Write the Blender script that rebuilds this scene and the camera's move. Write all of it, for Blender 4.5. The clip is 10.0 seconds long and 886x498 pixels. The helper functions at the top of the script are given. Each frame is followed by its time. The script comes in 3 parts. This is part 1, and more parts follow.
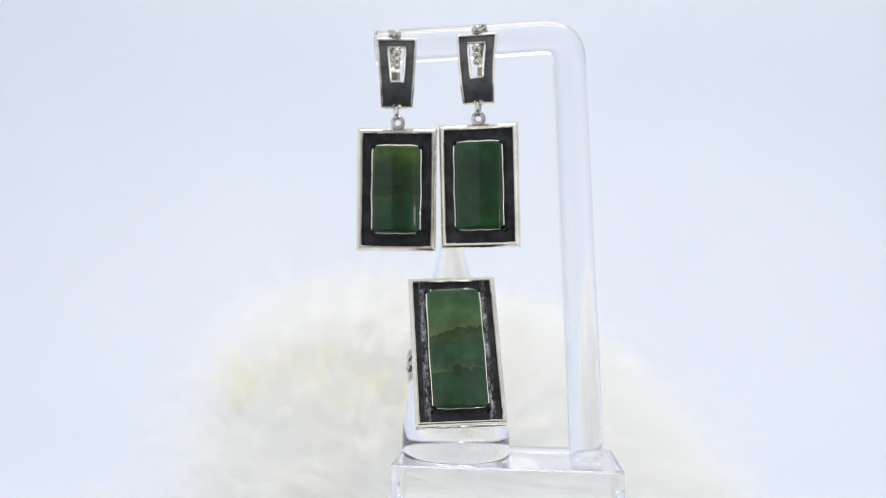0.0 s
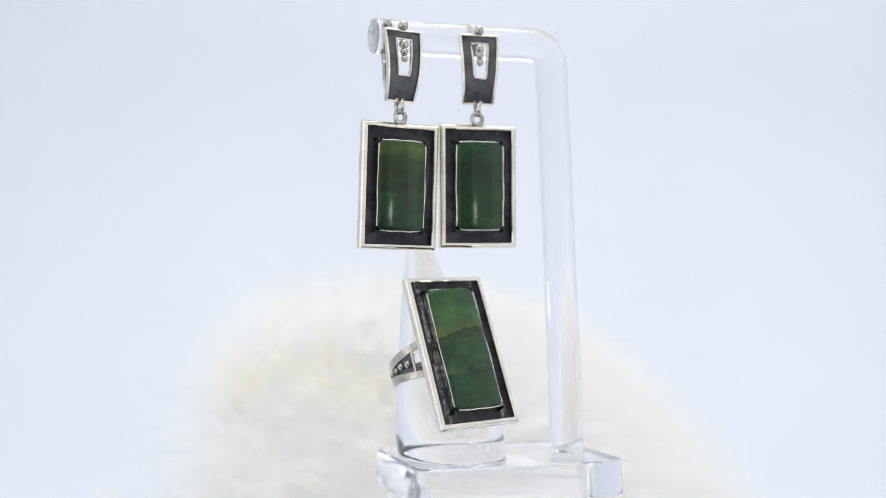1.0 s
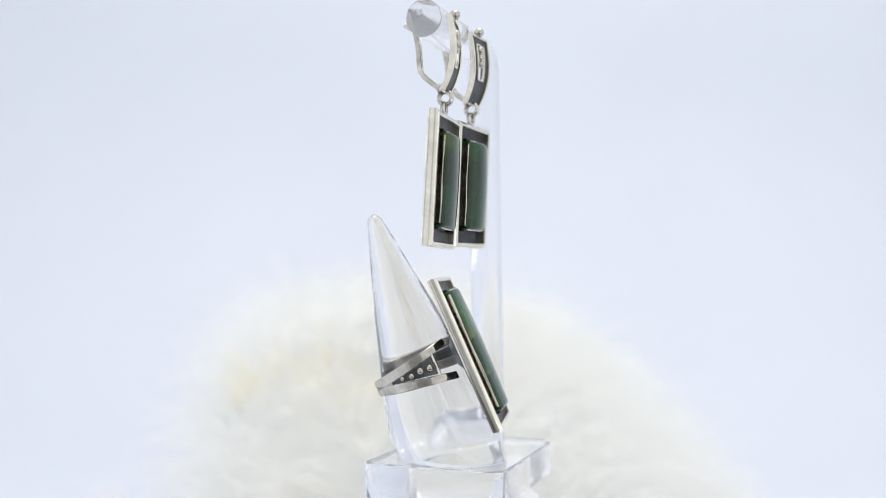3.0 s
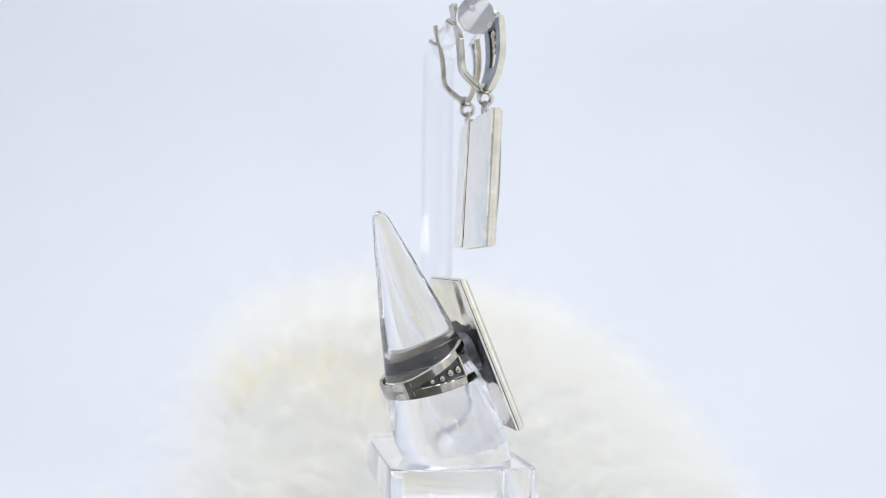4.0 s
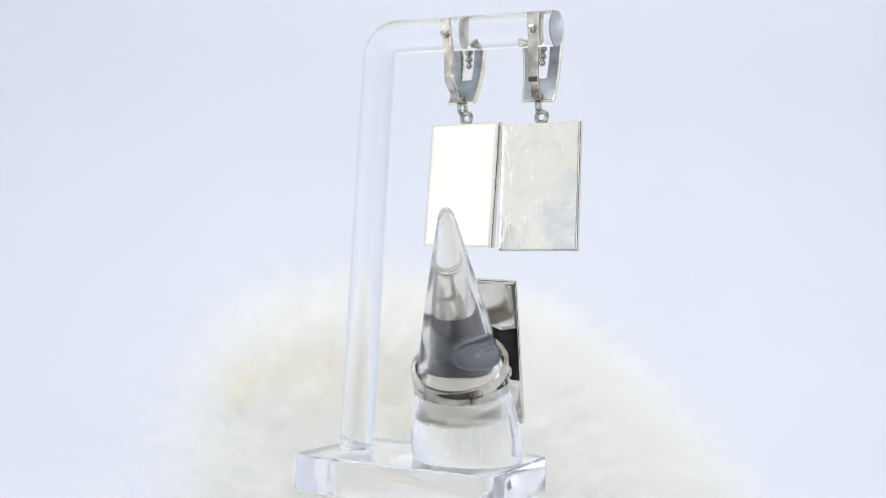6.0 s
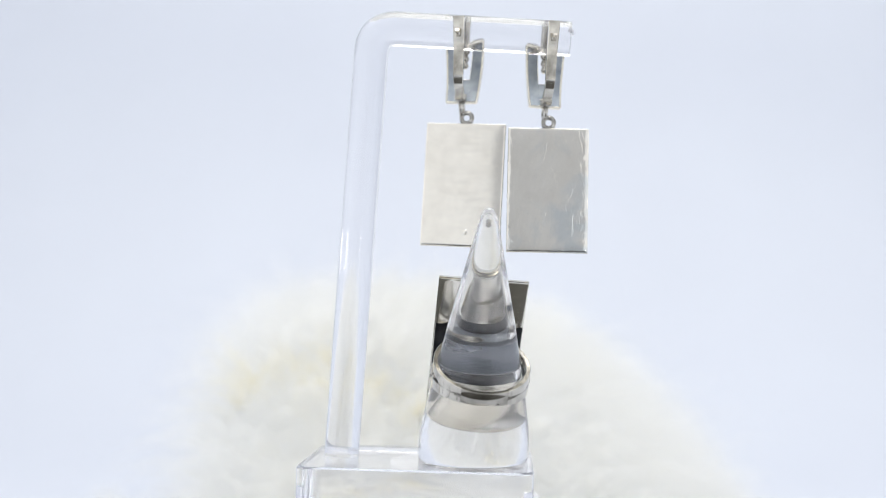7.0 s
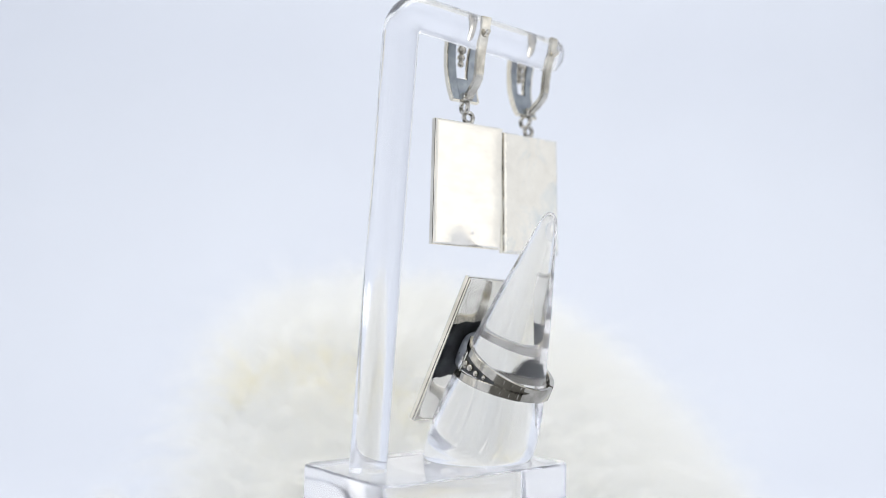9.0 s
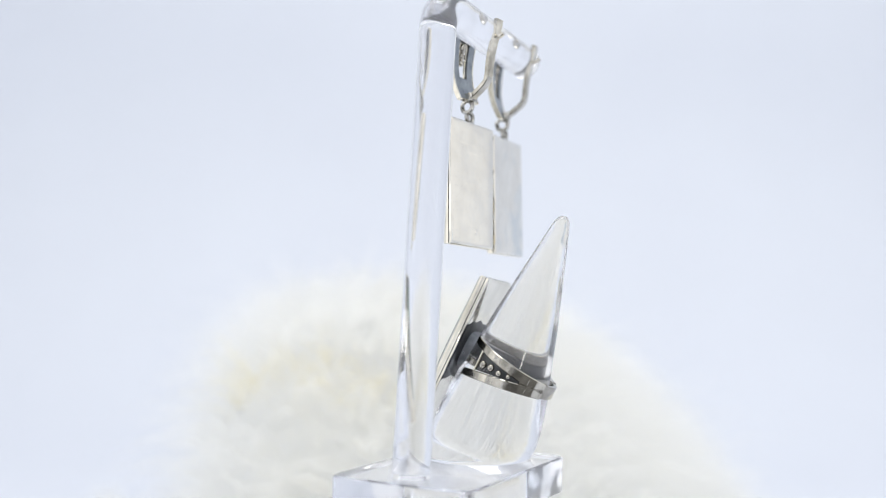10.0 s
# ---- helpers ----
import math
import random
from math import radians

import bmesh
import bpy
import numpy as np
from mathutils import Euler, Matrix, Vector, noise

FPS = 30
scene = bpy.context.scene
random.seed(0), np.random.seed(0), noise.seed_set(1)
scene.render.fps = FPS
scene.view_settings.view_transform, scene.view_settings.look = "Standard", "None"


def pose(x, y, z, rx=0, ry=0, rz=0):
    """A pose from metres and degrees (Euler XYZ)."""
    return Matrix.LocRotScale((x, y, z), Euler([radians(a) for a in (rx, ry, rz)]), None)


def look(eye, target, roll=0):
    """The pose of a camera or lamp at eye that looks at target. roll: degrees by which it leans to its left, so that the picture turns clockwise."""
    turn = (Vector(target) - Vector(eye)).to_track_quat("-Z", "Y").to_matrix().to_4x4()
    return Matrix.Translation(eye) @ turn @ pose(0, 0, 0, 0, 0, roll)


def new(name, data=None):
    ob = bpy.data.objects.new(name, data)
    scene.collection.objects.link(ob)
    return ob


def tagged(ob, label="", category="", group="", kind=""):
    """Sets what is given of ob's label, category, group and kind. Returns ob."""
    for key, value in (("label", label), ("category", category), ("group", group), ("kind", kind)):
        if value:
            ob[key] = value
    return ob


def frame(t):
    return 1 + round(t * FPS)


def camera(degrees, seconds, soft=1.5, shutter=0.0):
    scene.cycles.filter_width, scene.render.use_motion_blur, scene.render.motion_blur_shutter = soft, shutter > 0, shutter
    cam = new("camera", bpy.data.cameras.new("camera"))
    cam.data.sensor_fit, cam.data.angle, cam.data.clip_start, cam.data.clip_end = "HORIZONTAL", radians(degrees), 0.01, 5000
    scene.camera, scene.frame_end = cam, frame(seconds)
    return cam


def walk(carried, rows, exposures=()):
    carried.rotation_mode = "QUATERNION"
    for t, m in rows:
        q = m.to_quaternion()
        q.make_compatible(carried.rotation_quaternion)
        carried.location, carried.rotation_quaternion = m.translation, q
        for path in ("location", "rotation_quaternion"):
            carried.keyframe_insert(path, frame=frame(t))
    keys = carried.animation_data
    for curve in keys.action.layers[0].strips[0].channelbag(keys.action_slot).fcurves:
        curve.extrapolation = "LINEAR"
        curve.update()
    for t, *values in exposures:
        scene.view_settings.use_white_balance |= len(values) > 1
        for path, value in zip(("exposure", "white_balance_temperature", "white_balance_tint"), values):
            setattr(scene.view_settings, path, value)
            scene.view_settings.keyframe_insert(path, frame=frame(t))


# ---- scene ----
# ---------- camera: fixed on a support, the stand turns before it ----------
cam = camera(49.09, 10.0, soft=0.75)
EYE = pose(-0.00535, -0.210, 0.04227) @ pose(0, 0, 0, 90 + 2.69, 0, 0) @ pose(0, 0, 0, 0, 0, 1.04)
walk(cam, [(0.0, EYE), (10.0, EYE)])
cam.data.dof.use_dof = True
cam.data.dof.focus_distance = 0.200
cam.data.dof.aperture_fstop = 6.8

# ---------- world and lights ----------
world = bpy.data.worlds.new("studio")
world.use_nodes = True
scene.world = world
bg = world.node_tree.nodes["Background"]
bg.inputs["Color"].default_value = (0.92, 0.95, 1.0, 1)
bg.inputs["Strength"].default_value = 0.94


def softbox(name, eye, target, size, watts, colour):
    data = bpy.data.lights.new(name, "AREA")
    data.shape, data.size, data.size_y = "RECTANGLE", size[0], size[1]
    data.energy, data.color = watts, colour
    ob = new(name, data)
    ob.matrix_world = look(eye, target)
    return ob


softbox("softbox_overhead", (0.05, 0.02, 0.75), (0, 0.05, 0), (0.60, 0.40), 2.38, (1.0, 0.985, 0.96))
softbox("softbox_west", (-0.56, -0.24, 0.16), (0, 0, 0.06), (0.22, 0.42), 0.11, (1.0, 0.98, 0.94))
softbox("softbox_east", (0.56, -0.32, 0.16), (0, 0, 0.06), (0.22, 0.42), 0.11, (1.0, 0.98, 0.94))
softbox("lamp_front", (0.140, -0.33, 0.040), (0, 0, 0.055), (0.024, 0.022), 0.016, (1.0, 0.97, 0.92))
scene.view_settings.exposure = 0.0

# ---------- materials ----------


def material(name):
    m = bpy.data.materials.new(name)
    m.use_nodes = True
    nt = m.node_tree
    return m, nt, nt.nodes["Principled BSDF"]


def node(nt, kind, **values):
    n = nt.nodes.new(kind)
    for key, value in values.items():
        n.inputs[key.replace("_", " ")].default_value = value
    return n


def coords(nt, scale=(1, 1, 1)):
    tc = nt.nodes.new("ShaderNodeTexCoord")
    mp = nt.nodes.new("ShaderNodeMapping")
    mp.inputs["Scale"].default_value = scale
    nt.links.new(tc.outputs["Object"], mp.inputs["Vector"])
    return mp.outputs["Vector"]


def noise_node(nt, vec, scale, detail=4.0, rough=0.55, distortion=0.0):
    n = node(nt, "ShaderNodeTexNoise", Scale=scale, Detail=detail, Roughness=rough, Distortion=distortion)
    nt.links.new(vec, n.inputs["Vector"])
    return n.outputs["Fac"]


def ramp(nt, fac, stops):
    r = nt.nodes.new("ShaderNodeValToRGB")
    el = r.color_ramp.elements
    while len(el) < len(stops):
        el.new(0.5)
    for e, (p, c) in zip(el, stops):
        e.position, e.color = p, (*c, 1) if len(c) == 3 else c
    nt.links.new(fac, r.inputs["Fac"])
    return r.outputs["Color"]


def grey(a):
    return (a, a, a)


def bumped(nt, bsdf, height, strength, distance):
    b = node(nt, "ShaderNodeBump", Strength=strength, Distance=distance)
    nt.links.new(height, b.inputs["Height"])
    nt.links.new(b.outputs["Normal"], bsdf.inputs["Normal"])


def silver(name, low, high, rough, scratch, stretch=(300, 300, 60), relief=0.00004, waves=0.05, worn=0.0):
    """Polished or worn silver: tarnish in broad clouds, fine scratches in the gloss and the relief."""
    m, nt, b = material(name)
    b.inputs["Metallic"].default_value = 1.0
    v = coords(nt)
    clouds = noise_node(nt, v, 160, 5, 0.6)
    nt.links.new(ramp(nt, clouds, [(0.30, low), (0.68, high)]), b.inputs["Base Color"])
    lines = noise_node(nt, coords(nt, stretch), 8.0, 3, 0.6, 0.4)
    dents = noise_node(nt, v, 90, 2, 0.5, 0.8)
    gloss = ramp(nt, lines, [(0.35, grey(rough * 0.7)), (0.75, grey(rough * 1.5))])
    if worn:
        # rubbed, matt patches and broken hairline marks over the sheet
        rubbed = ramp(nt, noise_node(nt, v, 240, 3, 0.5, 0.5), [(0.28, grey(0.0)), (0.78, grey(worn))])
        marks = ramp(nt, noise_node(nt, coords(nt, (90, 300, 900)), 2.0, 4, 0.7, 0.3), [(0.58, grey(0.0)), (0.72, grey(worn * 0.6))])
        for extra in (rubbed, marks):
            add = nt.nodes.new("ShaderNodeMath")
            nt.links.new(gloss, add.inputs[0])
            nt.links.new(extra, add.inputs[1])
            gloss = add.outputs[0]
    nt.links.new(gloss, b.inputs["Roughness"])
    # shallow dents from handwork under the fine lines
    deep = node(nt, "ShaderNodeBump", Strength=waves, Distance=0.0003)
    nt.links.new(dents, deep.inputs["Height"])
    fine = node(nt, "ShaderNodeBump", Strength=scratch, Distance=relief)
    nt.links.new(lines, fine.inputs["Height"])
    nt.links.new(deep.outputs["Normal"], fine.inputs["Normal"])
    nt.links.new(fine.outputs["Normal"], b.inputs["Normal"])
    return m


M_SILVER = silver("polished_silver", (0.66, 0.62, 0.525), (0.90, 0.86, 0.765), 0.11, 0.10)
M_PLATE = silver("satin_silver_sheet", (0.88, 0.832, 0.745), (0.97, 0.926, 0.838), 0.14, 0.10, (20, 60, 160), 0.00003, 0.10, 0.06)
M_PEEL = silver("wavy_silver_sheet", (0.87, 0.83, 0.75), (0.97, 0.935, 0.855), 0.10, 0.80, (55, 55, 22), 0.00022, 0.60, 0.05)
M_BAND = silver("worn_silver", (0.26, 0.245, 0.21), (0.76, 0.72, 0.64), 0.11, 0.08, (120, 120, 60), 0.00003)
# darker copy of the worn silver: the band's dark reflection is in its colour
M_SHANK = silver("reflection_darkened_silver", (0.16, 0.15, 0.13), (0.56, 0.53, 0.47), 0.12, 0.10, (120, 120, 60), 0.00003, 0.12)
M_RINGBACK = silver("polished_silver_sheet", (0.66, 0.63, 0.54), (0.90, 0.86, 0.76), 0.06, 0.05, (40, 60, 60), 0.00003, 0.07)
# lever: tarnish clouds made strong, their contrast standing in for reflections
M_LEVER = silver("mottled_lever_silver", (0.24, 0.225, 0.19), (0.76, 0.725, 0.65), 0.12, 0.03, (120, 120, 60), 0.00003)
# links and hinge: dark and bright mottling painted in place of contrasty reflections
M_LINK = silver("reflection_mottled_silver", (0.05, 0.048, 0.043), (0.93, 0.90, 0.83), 0.12, 0.03, (120, 120, 60), 0.00003)
next(n for n in M_LINK.node_tree.nodes if n.bl_idname == "ShaderNodeTexNoise" and abs(n.inputs["Scale"].default_value - 160) < 1).inputs["Scale"].default_value = 480
# thin bluish tarnish in the middle of one sheet
nt = M_PEEL.node_tree
b = nt.nodes["Principled BSDF"]
clean = b.inputs["Base Color"].links[0].from_socket
tarnish = nt.nodes.new("ShaderNodeMix")
tarnish.data_type = "RGBA"
tarnish.inputs[7].default_value = (0.62, 0.69, 0.73, 1)
nt.links.new(ramp(nt, noise_node(nt, coords(nt), 110, 4, 0.6, 0.6), [(0.50, grey(0.0)), (0.68, grey(0.55))]), tarnish.inputs[0])
nt.links.new(clean, tarnish.inputs[6])
nt.links.new(tarnish.outputs[2], b.inputs["Base Color"])


def oxidised(name, low, high, rough, metal):
    m, nt, b = material(name)
    v = coords(nt)
    b.inputs["Metallic"].default_value = metal
    n = noise_node(nt, v, 260, 5, 0.6)
    nt.links.new(ramp(nt, n, [(0.32, low), (0.72, high)]), b.inputs["Base Color"])
    nt.links.new(ramp(nt, n, [(0.3, grey(rough * 1.3)), (0.8, grey(rough * 0.8))]), b.inputs["Roughness"])
    bumped(nt, b, noise_node(nt, v, 2500, 3), 0.35, 0.00005)
    return m


M_BLACK = oxidised("blackened_silver", (0.022, 0.023, 0.025), (0.060, 0.062, 0.065), 0.30, 1.0)
# the ring's ground: blackened, with bright grains in a lane along both sides of the stone
M_GRAIN = oxidised("grained_blackened_silver", (0.022, 0.023, 0.025), (0.060, 0.062, 0.065), 0.30, 1.0)
nt = M_GRAIN.node_tree
b = nt.nodes["Principled BSDF"]
dark_ground = b.inputs["Base Color"].links[0].from_socket
apart = nt.nodes.new("ShaderNodeSeparateXYZ")
nt.links.new(coords(nt), apart.inputs[0])
reach = nt.nodes.new("ShaderNodeMath")
reach.operation = "ABSOLUTE"
nt.links.new(apart.outputs[0], reach.inputs[0])
lane = nt.nodes.new("ShaderNodeMapRange")
lane.inputs["From Min"].default_value, lane.inputs["From Max"].default_value = 0.0058, 0.0088
nt.links.new(reach.outputs[0], lane.inputs["Value"])
lane_mask = ramp(nt, lane.outputs[0], [(0.05, grey(0)), (0.25, grey(1)), (0.36, grey(1)), (0.58, grey(0))])
grains = ramp(nt, noise_node(nt, coords(nt, (1, 1, 0.5)), 1300, 5, 0.75), [(0.46, grey(0)), (0.66, grey(0.8))])
grain_mask = nt.nodes.new("ShaderNodeMath")
grain_mask.operation = "MULTIPLY"
nt.links.new(lane_mask, grain_mask.inputs[0])
nt.links.new(grains, grain_mask.inputs[1])
grain_mix = nt.nodes.new("ShaderNodeMix")
grain_mix.data_type = "RGBA"
grain_mix.inputs[7].default_value = (0.62, 0.62, 0.61, 1)
nt.links.new(grain_mask.outputs[0], grain_mix.inputs[0])
nt.links.new(dark_ground, grain_mix.inputs[6])
nt.links.new(grain_mix.outputs[2], b.inputs["Base Color"])
M_CLIP = oxidised("grey_blackened_silver", (0.075, 0.079, 0.081), (0.165, 0.169, 0.171), 0.38, 1.0)
M_SMOKE = oxidised("smoky_silver", (0.14, 0.15, 0.165), (0.34, 0.35, 0.37), 0.28, 1.0)
M_BLUE = oxidised("blue_grey_tarnish", (0.22, 0.25, 0.28), (0.42, 0.45, 0.48), 0.32, 1.0)


def jade(name, length, seed, swing, bands):
    """Polished jade: bands of colour along its length, pushed about by noise into clouds and seams."""
    m, nt, b = material(name)
    v = coords(nt)
    mp = node(nt, "ShaderNodeMapping", Location=(seed, seed * 0.7, seed * 0.3))
    nt.links.new(v, mp.inputs["Vector"])
    w = mp.outputs["Vector"]
    xyz = nt.nodes.new("ShaderNodeSeparateXYZ")
    nt.links.new(v, xyz.inputs[0])
    along = nt.nodes.new("ShaderNodeMapRange")
    along.inputs["From Min"].default_value, along.inputs["From Max"].default_value = -length / 2, length / 2
    nt.links.new(xyz.outputs[2], along.inputs["Value"])
    push = nt.nodes.new("ShaderNodeMath")
    push.operation = "MULTIPLY_ADD"
    nt.links.new(noise_node(nt, w, 105, 5, 0.6, 0.5), push.inputs[0])
    push.inputs[1].default_value, push.inputs[2].default_value = swing, -swing / 2
    both = nt.nodes.new("ShaderNodeMath")
    nt.links.new(along.outputs[0], both.inputs[0])
    nt.links.new(push.outputs[0], both.inputs[1])
    col = ramp(nt, both.outputs[0], bands)
    cloud = ramp(nt, noise_node(nt, w, 210, 4, 0.55, 0.3), [(0.30, grey(0.50)), (0.70, grey(1.18))])
    mix = nt.nodes.new("ShaderNodeMix")
    mix.data_type, mix.blend_type = "RGBA", "MULTIPLY"
    mix.inputs[0].default_value = 1.0
    nt.links.new(col, mix.inputs[6])
    nt.links.new(cloud, mix.inputs[7])
    nt.links.new(mix.outputs[2], b.inputs["Base Color"])
    b.inputs["Roughness"].default_value = 0.11
    b.inputs["IOR"].default_value = 1.61
    b.inputs["Specular IOR Level"].default_value = 0.32
    b.inputs["Subsurface Weight"].default_value = 0.25
    b.inputs["Subsurface Radius"].default_value = (0.3, 1.0, 0.35)
    b.inputs["Subsurface Scale"].default_value = 0.0010
    bumped(nt, b, noise_node(nt, w, 260, 2), 0.03, 0.0001)
    return m


M_JADE_A = jade("dark_green_jade", 0.0189, 0.013, 0.26, [
    (0.0, (0.004, 0.045, 0.008)), (0.32, (0.005, 0.050, 0.009)), (0.42, (0.012, 0.062, 0.008)), (0.45, (0.006, 0.034, 0.004)),
    (0.62, (0.011, 0.036, 0.003)), (0.80, (0.020, 0.068, 0.005)), (0.90, (0.062, 0.120, 0.012)), (1.0, (0.030, 0.085, 0.016))])
M_JADE_B = jade("deep_green_jade", 0.0189, 0.171, 0.30, [
    (0.0, (0.006, 0.058, 0.008)), (0.25, (0.006, 0.050, 0.006)), (0.5, (0.004, 0.038, 0.006)), (0.75, (0.005, 0.042, 0.006)), (1.0, (0.009, 0.058, 0.014))])
M_JADE_R = jade("veined_green_jade", 0.0268, 0.043, 0.42, [
    (0.0, (0.014, 0.066, 0.017)), (0.20, (0.014, 0.064, 0.020)), (0.28, (0.013, 0.052, 0.014)), (0.292, (0.050, 0.100, 0.036)), (0.34, (0.022, 0.074, 0.022)),
    (0.50, (0.014, 0.062, 0.020)), (0.58, (0.036, 0.068, 0.012)), (0.615, (0.012, 0.046, 0.010)), (0.628, (0.105, 0.150, 0.042)), (0.69, (0.055, 0.130, 0.040)),
    (0.84, (0.040, 0.125, 0.034)), (1.0, (0.024, 0.088, 0.022))])


def acrylic(name, milk):
    """Clear acrylic, rubbed in places, with a faint milky haze for scuffs and to lighten dark facets."""
    m, nt, b = material(name)
    b.inputs["Base Color"].default_value = (0.985, 0.987, 1.0, 1)
    b.inputs["Transmission Weight"].default_value = 1.0
    b.inputs["IOR"].default_value = 1.49
    rub = noise_node(nt, coords(nt, (1, 1, 0.3)), 900, 4)
    nt.links.new(ramp(nt, rub, [(0.62, grey(0.0)), (0.85, grey(0.06))]), b.inputs["Roughness"])
    bumped(nt, b, noise_node(nt, coords(nt), 60, 2), 0.04, 0.0004)
    # pale lavender haze mixed in, which brightens the facets that render dark
    haze = nt.nodes.new("ShaderNodeBsdfTranslucent")
    haze.inputs["Color"].default_value = (0.94, 0.945, 1.0, 1)
    milky = node(nt, "ShaderNodeMixShader", Fac=milk)
    nt.links.new(b.outputs["BSDF"], milky.inputs[1])
    nt.links.new(haze.outputs["BSDF"], milky.inputs[2])
    nt.links.new(milky.outputs["Shader"], nt.nodes["Material Output"].inputs["Surface"])
    return m


M_ACRYL = acrylic("clear_acrylic", 0.10)
M_ROD = acrylic("bright_clear_acrylic", 0.05)
M_CONE = acrylic("polished_clear_acrylic", 0.04)

M_FROST, nt, b = material("sawn_frosted_acrylic")
b.inputs["Base Color"].default_value = (0.98, 0.98, 1.0, 1)
b.inputs["Transmission Weight"].default_value = 0.88
b.inputs["IOR"].default_value = 1.49
saw = noise_node(nt, coords(nt, (1, 1, 1)), 500, 5)
nt.links.new(ramp(nt, saw, [(0.3, grey(0.02)), (0.7, grey(0.14))]), b.inputs["Roughness"])
bumped(nt, b, saw, 0.10, 0.0002)

M_SEAM, nt, b = material("cloudy_acrylic_seam")
b.inputs["Base Color"].default_value = (0.96, 0.96, 0.98, 1)
b.inputs["Transmission Weight"].default_value = 0.75
b.inputs["IOR"].default_value = 1.2
craze = noise_node(nt, coords(nt), 420, 5, 0.6, 1.0)
nt.links.new(ramp(nt, craze, [(0.35, grey(0.15)), (0.7, grey(0.6))]), b.inputs["Roughness"])
bumped(nt, b, craze, 0.6, 0.0003)



def pile(name, low, high, through_light):
    m, nt, b = material(name)
    tone = noise_node(nt, coords(nt), 16, 3)
    nt.links.new(ramp(nt, tone, [(0.36, low), (0.58, high)]), b.inputs["Base Color"])
    b.inputs["Roughness"].default_value = 0.8
    glow = nt.nodes.new("ShaderNodeBsdfTranslucent")
    glow.inputs["Color"].default_value = (*through_light, 1)
    half = node(nt, "ShaderNodeMixShader", Fac=0.68)
    nt.links.new(b.outputs["BSDF"], half.inputs[1])
    nt.links.new(glow.outputs["BSDF"], half.inputs[2])
    nt.links.new(half.outputs["Shader"], nt.nodes["Material Output"].inputs["Surface"])
    return m


M_FUR = pile("cream_white_fur", (0.990, 0.978, 0.938), (0.992, 0.988, 0.972), (0.992, 0.988, 0.968))
M_YELLOWED = pile("yellowed_fur", (0.95, 0.89, 0.70), (0.97, 0.93, 0.80), (0.97, 0.93, 0.78))

M_PLASTIC, nt, b = material("white_plastic")
nt.links.new(ramp(nt, noise_node(nt, coords(nt), 40, 3), [(0.3, (0.83, 0.83, 0.82)), (0.7, (0.86, 0.86, 0.855))]), b.inputs["Base Color"])
b.inputs["Roughness"].default_value = 0.4

M_PAPER, nt, b = material("white_paper_sweep")
v = coords(nt)
tone = noise_node(nt, v, 5, 4)
nt.links.new(ramp(nt, tone, [(0.3, (0.715, 0.742, 0.805)), (0.7, (0.74, 0.768, 0.828))]), b.inputs["Base Color"])
b.inputs["Roughness"].default_value = 0.75
bumped(nt, b, noise_node(nt, v, 900, 3), 0.1, 0.0002)

M_DARK, nt, b = material("dark_mat")
v = coords(nt, (1, 6, 1))
nt.links.new(ramp(nt, noise_node(nt, v, 8, 5), [(0.3, (0.055, 0.053, 0.050)), (0.7, (0.095, 0.092, 0.086))]), b.inputs["Base Color"])
b.inputs["Roughness"].default_value = 0.45

M_PANEL, nt, b = material("dim_grey_panel")
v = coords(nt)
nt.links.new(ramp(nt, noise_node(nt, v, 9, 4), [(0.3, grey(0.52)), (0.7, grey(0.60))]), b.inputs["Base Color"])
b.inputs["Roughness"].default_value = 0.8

# ---------- mesh helpers (lengths in millimetres in the shape functions) ----------
MM = 0.001


def part(name, bm, mat, parent, label="", sharp=40):
    """One mesh object out of a bmesh in millimetres, under a thing or a part."""
    bmesh.ops.recalc_face_normals(bm, faces=bm.faces)
    bmesh.ops.scale(bm, vec=(MM, MM, MM), verts=bm.verts)
    me = bpy.data.meshes.new(name)
    bm.to_mesh(me)
    bm.free()
    me.materials.append(mat)
    for p in me.polygons:
        p.use_smooth = True
    me.set_sharp_from_angle(angle=radians(sharp))
    ob = new(name, me)
    ob.parent = parent
    if label:
        tagged(ob, label)
    if mat in (M_ACRYL, M_ROD, M_CONE, M_FROST, M_SEAM):
        ob.visible_shadow = False
    return ob


def rounded(bm, width, segments=2, angle=30):
    """Bevels the sharp edges."""
    edges = [e for e in bm.edges if len(e.link_faces) == 2 and e.calc_face_angle(0) > radians(angle)]
    bmesh.ops.bevel(bm, geom=edges, offset=width, segments=segments, profile=0.5, affect="EDGES", clamp_overlap=True)
    return bm


def box(x0, x1, y0, y1, z0, z1, bevel=0.0, segments=2):
    bm = bmesh.new()
    m = Matrix.Translation(((x0 + x1) / 2, (y0 + y1) / 2, (z0 + z1) / 2)) @ Matrix.Diagonal((x1 - x0, y1 - y0, z1 - z0, 1))
    bmesh.ops.create_cube(bm, size=1, matrix=m)
    if bevel:
        rounded(bm, bevel, segments)
    return bm


def loft(rings, closed_ends=True, loop=False):
    """A skin over rings of points of equal count."""
    bm = bmesh.new()
    rows = [[bm.verts.new(p) for p in r] for r in rings]
    pairs = list(zip(rows, rows[1:])) + ([(rows[-1], rows[0])] if loop else [])
    for a, c in pairs:
        n = len(a)
        for i in range(n):
            bm.faces.new((a[i], a[(i + 1) % n], c[(i + 1) % n], c[i]))
    if closed_ends and not loop:
        bm.faces.new(rows[0])
        bm.faces.new(rows[-1])
    return bm


